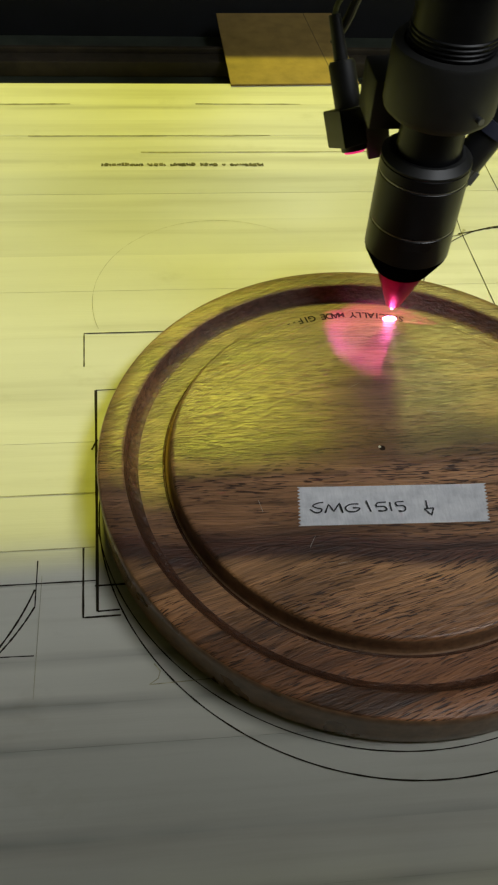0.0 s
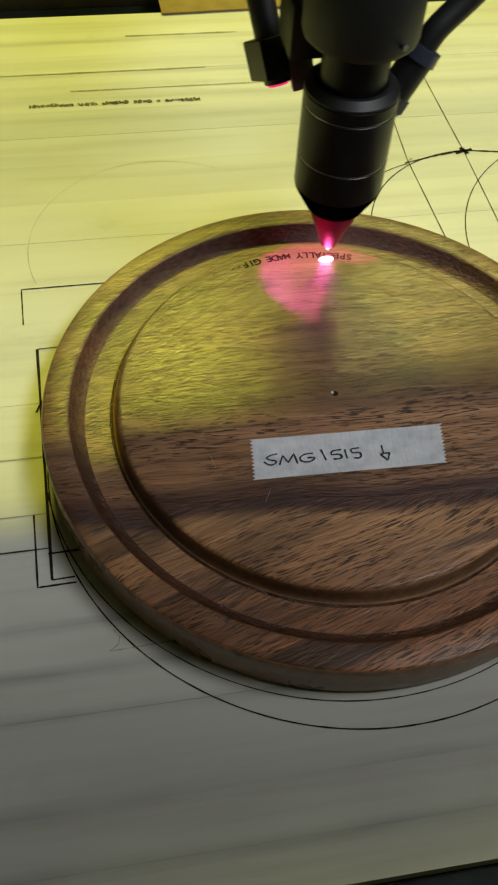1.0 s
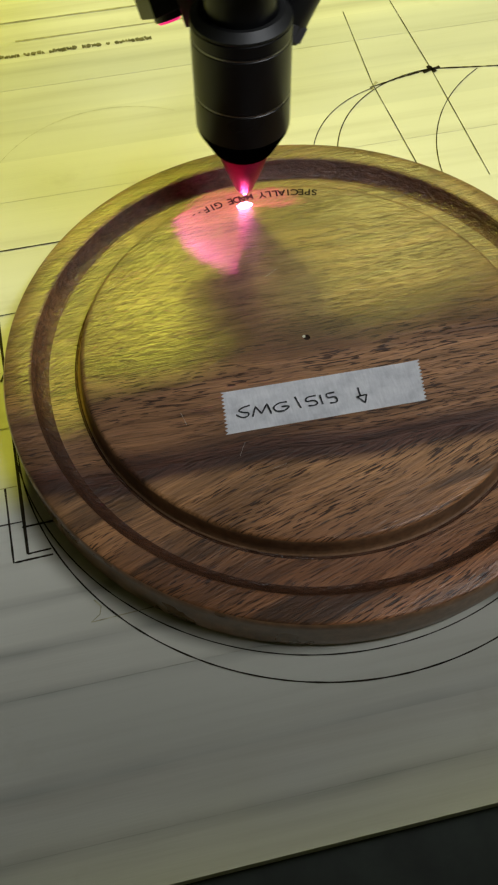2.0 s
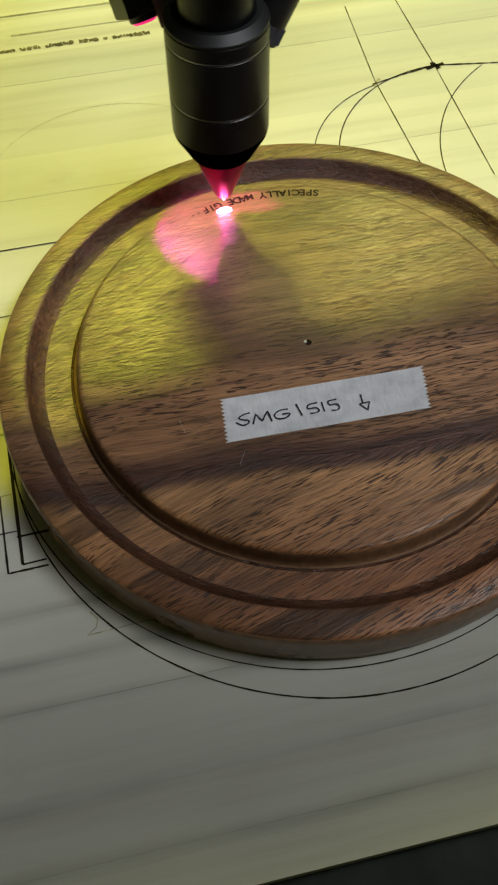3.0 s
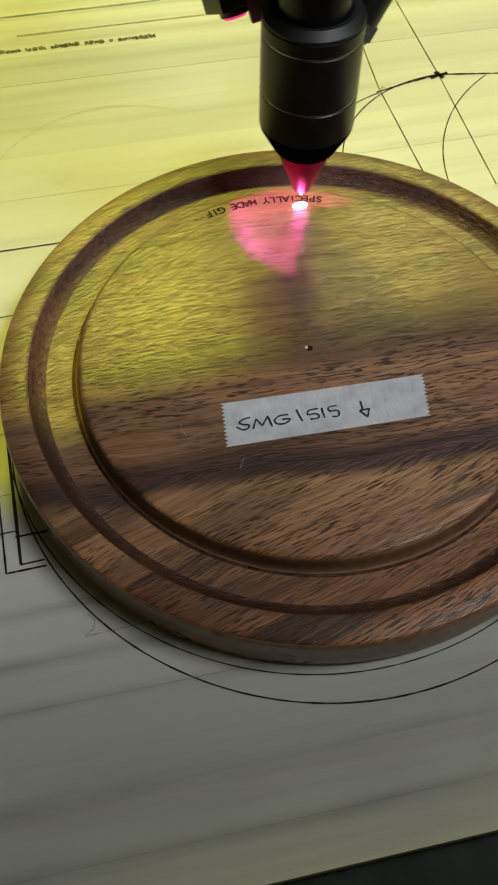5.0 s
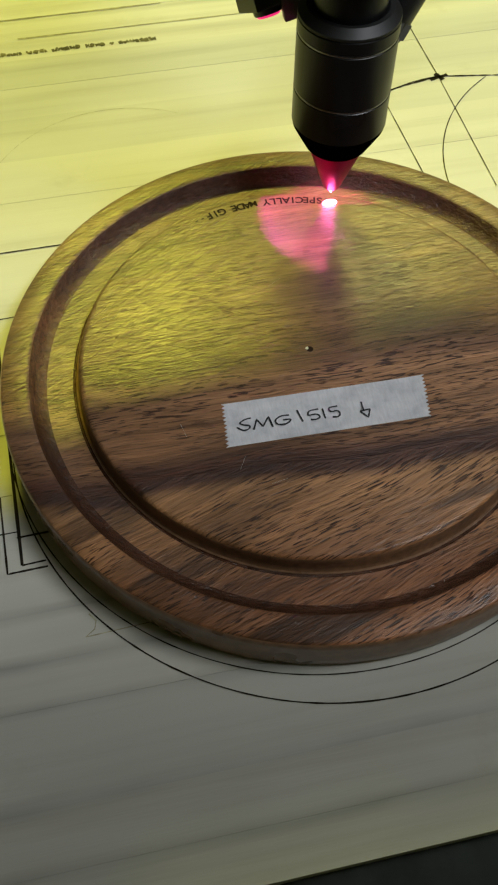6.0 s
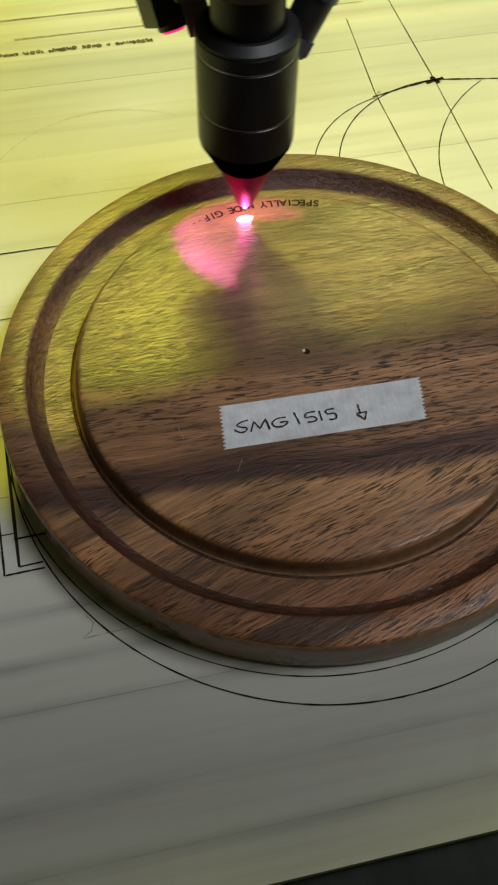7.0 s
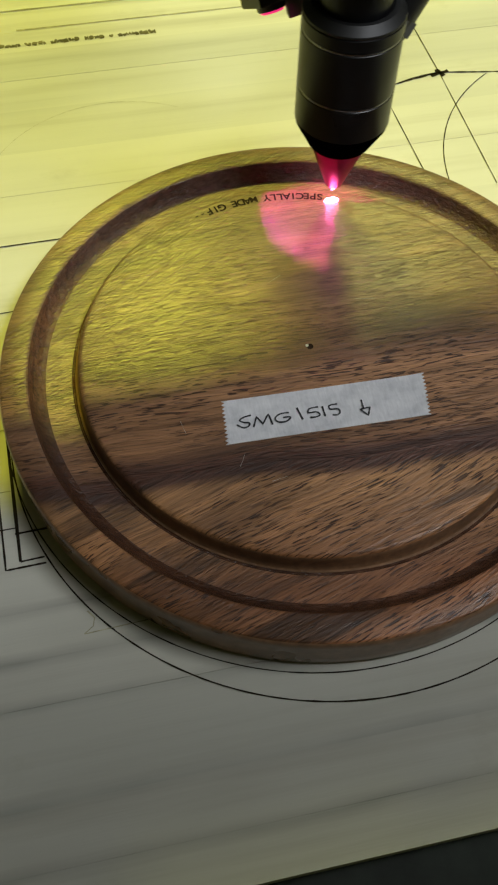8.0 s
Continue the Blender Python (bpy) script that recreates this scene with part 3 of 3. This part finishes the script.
def tape_label():
    tape = thing("tape_label", "strip of white masking tape with a handwritten code", "tape")
    tl, tr, br, bl = (-32.3, -16.8), (34.2, -16.8), (32.0, -32.8), (-33.5, -33.0)
    n = 11
    bm = bmesh.new()
    rng = random.Random(3)
    pts = []
    for i in range(2 * n + 1):
        s = i / (2 * n)
        d = 1.1 if i % 2 else 0.0
        pts.append((tl[0] + (bl[0] - tl[0]) * s + d + rng.uniform(-0.1, 0.1), tl[1] + (bl[1] - tl[1]) * s))
    right = []
    for i in range(2 * n + 1):
        s = i / (2 * n)
        d = -1.1 if i % 2 else 0.0
        right.append((tr[0] + (br[0] - tr[0]) * s + d + rng.uniform(-0.1, 0.1), tr[1] + (br[1] - tr[1]) * s))
    cols = 12
    rows = []
    for a, b in zip(pts, right):
        row = []
        for k in range(cols + 1):
            s = k / cols
            lift = 0.00018 + 0.00012 * noise.noise(Vector((a[0] * 0.1 + s * 5, a[1] * 0.2, 0)))
            lift += 0.0003 * max(0, s - 0.93) / 0.07
            row.append((a[0] + (b[0] - a[0]) * s, a[1] + (b[1] - a[1]) * s, lift))
        rows.append(row)
    top = [[bm.verts.new((x / 1000, y / 1000, FLOOR + z)) for x, y, z in row] for row in rows]
    low = [[bm.verts.new((x / 1000, y / 1000, FLOOR + 0.00002)) for x, y, z in row] for row in rows]
    for i in range(2 * n):
        for k in range(cols):
            bm.faces.new((top[i][k], top[i + 1][k], top[i + 1][k + 1], top[i][k + 1]))
            bm.faces.new((low[i][k], low[i][k + 1], low[i + 1][k + 1], low[i + 1][k]))
        for k in (0, cols):
            bm.faces.new((top[i][k], low[i][k], low[i + 1][k], top[i + 1][k]))
    for i in (0, 2 * n):
        for k in range(cols):
            bm.faces.new((top[i][k], top[i][k + 1], low[i][k + 1], low[i][k]))
    part("strip", bm, TAPE, tape)

    def at(u, v):
        # u along the tape's length, v across it, both 0 to 1
        return (tl[0] + (tr[0] - tl[0]) * u + (bl[0] - tl[0]) * v, tl[1] + (tr[1] - tl[1]) * u + (bl[1] - tl[1]) * v)

    letters = {
        "S": [[(0.132, 0.424), (0.1, 0.446), (0.077, 0.509), (0.097, 0.566), (0.121, 0.595), (0.116, 0.665), (0.09, 0.682), (0.061, 0.593)]],
        "M": [[(0.139, 0.702), (0.158, 0.476), (0.184, 0.659), (0.215, 0.449), (0.23, 0.707)]],
        "G": [[(0.313, 0.485), (0.272, 0.488), (0.245, 0.569), (0.258, 0.665), (0.295, 0.677), (0.319, 0.593), (0.282, 0.581)]],
        "one": [[(0.354, 0.399), (0.375, 0.687)]],
        "five": [[(0.456, 0.45), (0.413, 0.465), (0.406, 0.556), (0.443, 0.56), (0.458, 0.635), (0.44, 0.675), (0.412, 0.669)]],
        "one_": [[(0.476, 0.451), (0.482, 0.686)]],
        "five_": [[(0.549, 0.444), (0.509, 0.461), (0.514, 0.55), (0.546, 0.555), (0.555, 0.635), (0.543, 0.692), (0.517, 0.683)]],
        "arrow": [[(0.666, 0.427), (0.67, 0.639)], [(0.653, 0.645), (0.701, 0.625), (0.686, 0.81), (0.653, 0.645)]],
    }
    for key, strokes in letters.items():
        bm = bmesh.new()
        for k, s in enumerate(strokes):
            pts = [at(u, v) for u, v in s]
            if len(pts) > 4:
                fine = []
                for i in range(len(pts) - 1):
                    p0, p1, p2, p3 = (Vector(pts[max(i - 1, 0)]), Vector(pts[i]), Vector(pts[i + 1]), Vector(pts[min(i + 2, len(pts) - 1)]))
                    for q in range(5):
                        w = q / 5
                        if key == "M":
                            c = p1 + (p2 - p1) * w
                        else:
                            c = 0.5 * (2 * p1 + (p2 - p0) * w + (2 * p0 - 5 * p1 + 4 * p2 - p3) * w * w + (3 * p1 - p0 - 3 * p2 + p3) * w ** 3)
                        fine.append((c.x, c.y))
                pts = fine + [pts[-1]]
            else:
                pts = split(pts, 6)
            ribbon(bm, pts, 0.52, FLOOR + 0.00042, 0.25, k)
        part("pen_mark", bm, INK, tape, "arrow in black pen" if key == "arrow" else "handwriting in black pen")


def cardboard():
    c = thing("card_sheet", "loose piece of brown card lying behind the wooden sheet", "card", BEDM)
    bm = block((0.0765, 0.092, 0.0012), pose(0.0063, 0.340, 0.0006, 0, 0, 1.6), 0.0002)
    part("card", bm, CARD, c)
    bm = bmesh.new()
    ribbon(bm, split([(24, 386), (32, 298)]), 0.35, 0.00125, 0.4)
    part("crease", bm, RUST, c)


# ---------------------------------------------------------------- laser head
def laser_head():
    h = thing("laser_engraver", "black laser engraver tube with a red glowing nozzle tip", "laser engraver")
    # heights are above the board's engraved face; the head's origin is the burning point
    part("nozzle_tip", lathe([(1.2, 8.6), (2.4, 8.0), (3.0, 8.6), (10.3, 28.6), (10.3, 30.0), (1.2, 30.0)], 64, closed=True), NOZZLE, h, "red metal nozzle tip")
    part("nozzle_barrel", lathe([(9.0, 38.4), (15.9, 38.4), (15.9, 50.2), (15.5, 50.5), (15.5, 51.1), (15.9, 51.4),
                                 (15.9, 69.6), (15.5, 69.9), (15.5, 70.5), (15.9, 70.8), (15.9, 74.6), (15.6, 75.0), (11.0, 75.0), (9.0, 75.0)], 96, closed=True), ANODISED, h, "gloss black anodised barrel with two grooves")
    part("nozzle_cap", lathe([(9.0, 28.0), (10.7, 28.0), (11.2, 28.6), (15.5, 36.6), (15.9, 38.2), (9.0, 38.2)], 96, closed=True), CAP, h, "dull black tapered cap")
    # bright steel rings put in for the highlight along each groove
    for z in (50.8, 70.2):
        part("groove_glint", lathe([(15.35, z - 0.35), (15.75, z - 0.2), (15.75, z + 0.2), (15.35, z + 0.35)], 96, closed=True), STEEL, h, "bright ring set in as the groove's highlight")
    part("top_flange", lathe([(11.2, 75.0), (15.7, 75.0), (15.9, 75.4), (15.8, 76.0), (13.4, 78.2), (12.0, 78.2), (11.2, 77.6)], 96, closed=True), MATT, h, "matt grey-black chamfered flange")
    part("neck", lathe([(0, 76.0), (11.2, 76.0), (11.2, 98.0), (0, 98.0)], 64), ANODISED, h)
    part("focus_body", lathe([(0, 92.5), (16.6, 92.5), (18.2, 94.0), (18.6, 95.4), (18.6, 113.6), (18.1, 114.8), (15.2, 115.2), (14.6, 114.2), (0, 114.2)], 96), MATT, h, "matt black focusing body")
    prof = [(0, 113.6), (13.8, 113.6)]
    for k in range(4):
        prof += [(13.8, 115.0 + k * 1.5), (14.3, 115.4 + k * 1.5), (14.3, 115.8 + k * 1.5), (13.8, 116.2 + k * 1.5)]
    prof += [(13.8, 195.0), (0, 195.0)]
    part("threaded_tube", lathe(prof, 72), ANODISED, h, "black threaded focusing tube")
    part("set_screw", rod((0.0075, -0.0168, 0.0985), (0.0082, -0.0188, 0.0985), 0.0011, None, 12), STEEL, h, "small bright set screw")
    part("carriage_plate", block((0.070, 0.010, 0.120), pose(0, 0.112, 0.220), 0.002), MATT, h)
    part("carriage_arm", block((0.034, 0.100, 0.020), pose(0, 0.062, 0.176), 0.002), MATT, h)
    # air assist fitting and hose
    a, d = Vector((0.0150, 0.006, 0.0625)), Vector((0.50, 0.14, 0.85)).normalized()
    fit = part("air_fitting", rod(a, a + d * 0.019, 0.0055, 0.0058, 28), PLASTIC, h, "black plastic air elbow")
    part("fitting_nut", rod(a + d * 0.001, a + d * 0.006, 0.0064, None, 6), FITTING, fit)
    part("release_collar", rod(a + d * 0.0185, a + d * 0.0232, 0.0066, 0.0062, 28), FITTING, fit, "dark blue release collar")
    e = a + d * 0.023
    part("air_hose", tube([e - d * 0.004, e + d * 0.006, e + Vector((0.012, 0.003, 0.013)), e + Vector((0.030, 0.006, 0.029)),
                           e + Vector((0.062, 0.012, 0.050)), e + Vector((0.105, 0.03, 0.085)), e + Vector((0.10, 0.06, 0.13))], 0.0043), PLASTIC, h, "black rubber air hose")
    # red pointer on its bracket
    br = part("pointer_bracket", block((0.019, 0.018, 0.018), pose(-0.0105, 0.017, 0.0895), 0.0010), MATT, h, "dark square mounting block")
    part("clamp_arm", block((0.0085, 0.0035, 0.031), pose(-0.0125, 0.0255, 0.0750, 0, -13, 0), 0.0006), MATT, br, "flat dark metal plate")
    p = Vector((-0.0180, 0.0285, 0.0610))
    ax = Vector((-0.19, 0.455, 0.87)).normalized()
    q = ax.to_track_quat("Z", "Y").to_matrix().to_4x4()
    bm = lathe([(4.4, 1.6), (9.6, 1.6), (10.0, 2.1), (10.0, 14.4), (9.6, 14.9), (4.4, 14.9)], 4, closed=True)
    bm.transform(Matrix.Translation(p) @ q @ pose(0, 0, 0, 0, 0, 38))
    part("pointer_clamp", bm, PLASTIC, h, "black plastic clamp block")
    bm = lathe([(2.3, -0.6), (4.6, -0.6), (4.9, 0.0), (4.9, 30.0), (4.2, 31.2), (0, 31.2), (0, 6.6), (2.3, 6.6)], 40)
    bm.transform(Matrix.Translation(p) @ q)
    ptr = part("pointer_tube", bm, PLASTIC, h, "black red-dot pointer barrel")
    bm = lathe([(0, 6.5), (0.28, 6.5), (0.28, 6.2), (0, 6.1)], 16)
    bm.transform(Matrix.Translation(p) @ q)
    part("pointer_diode", bm, LENS, ptr, "glowing red pointer diode")
    bm = lathe([(2.35, -1.4), (3.7, -1.4), (4.0, -1.0), (4.0, -0.6), (2.35, -0.6)], 32, closed=True)
    bm.transform(Matrix.Translation(p) @ q)
    part("pointer_lens", bm, LENS_RIM, ptr, "glowing red pointer lens ring")
    w = p + ax * 0.0305
    part("strain_relief", rod(w, w + ax * 0.016, 0.0027, 0.0022, 20), PLASTIC, ptr)
    w = w + ax * 0.015
    part("pointer_wire", tube([w, w + Vector((0.0005, 0, 0.005)), w + Vector((0.006, 0.001, 0.012)), w + Vector((0.014, 0.002, 0.018)),
                               w + Vector((0.024, 0.004, 0.022)), w + Vector((0.034, 0.008, 0.030))], 0.0010, 10), CABLE, ptr, "thin yellow-green wire")
    part("black_wire", tube([w + Vector((0.001, 0.001, -0.010)), w + Vector((0.005, 0.001, -0.001)), w + Vector((0.009, 0.001, 0.009)), w + Vector((0.018, 0.002, 0.014)),
                             w + Vector((0.030, 0.004, 0.020))], 0.0016, 10), PLASTIC, ptr, "black sheathed wire")
    # burning point widened to hold its glare; solid glowing core for the lit beam
    bm = lathe([(0, 0.10), (1.2, 0.12), (1.6, 0.35), (1.3, 0.8), (0.6, 1.2), (0, 1.3)], 32)
    bm.transform(Matrix.Diagonal((1.7, 0.85, 1.0, 1.0)))
    part("burn_point", bm, SPOT, h, "glaring pink-white burning point")
    part("beam", lathe([(0, 5.2), (0.35, 5.6), (0.7, 8.0), (0.6, 10.2), (0, 11.0)], 20), BEAM, h, "bright pink beam at the nozzle mouth")
    return h


# sideways place of the burning point, in mm, every tenth of a second
SWEEP = ((0.0, 14.4), (0.1, 20.8), (0.2, 8.5), (0.3, 0.0), (0.4, -12.9), (0.5, -22.3), (0.6, -9.2), (0.7, 0.2), (0.8, 15.9), (0.9, 22.3), (1.0, 9.8),
         (1.1, 1.6), (1.2, -10.8), (1.3, -20.4), (1.4, -10.2), (1.5, -2.3), (1.6, 10.3), (1.7, 18.8), (1.8, 19.5), (1.9, 7.0), (2.0, -8.0), (2.1, -20.5), (2.2, -17.5),
         (2.3, -5.0), (2.4, 8.0), (2.5, 20.0), (2.6, 16.5), (2.7, 3.5), (2.8, -10.1), (2.9, -22.6), (3.0, -15.8), (3.1, -4.5), (3.2, 7.2), (3.3, 21.2), (3.4, 12.6),
         (3.5, 4.6), (3.6, -8.8), (3.7, -18.6), (3.8, -22.2), (3.9, -13.9), (4.0, -0.3), (4.1, 8.2), (4.2, 21.6), (4.3, 17.0), (4.4, -1.1), (4.5, -9.8), (4.6, -23.3),
         (4.7, -24.5), (4.8, -13.0), (4.9, -0.5), (5.0, 11.5), (5.1, 22.0), (5.2, 16.0), (5.3, 3.0), (5.4, -10.5), (5.5, -22.5), (5.6, -21.0), (5.7, -10.0),
         (5.8, -2.2), (5.9, 6.7), (6.0, 22.7), (6.1, 24.0), (6.2, 7.6), (6.3, -5.0), (6.4, -23.3), (6.5, -20.4), (6.6, -2.6), (6.7, 10.2), (6.8, 26.3), (6.9, 13.0),
         (7.0, -8.6), (7.1, -22.4), (7.2, -16.7), (7.3, -3.4), (7.4, 22.5), (7.5, 24.4), (7.6, -2.6), (7.7, -22.2), (7.8, -14.3), (7.9, 7.2), (8.0, 23.0))


def motions():
    rows = []
    for t, x in SWEEP:
        y = 68.2 - 0.38 * t + 0.045 * x
        rows.append((t, pose(x / 1000, y / 1000, FLOOR, 0, 0, 3.0)))
    walk(head, rows)


room()
machine()
gantry()
rear_light()
base_sheet()
round_board()
tape_label()
cardboard()
head = laser_head()
motions()
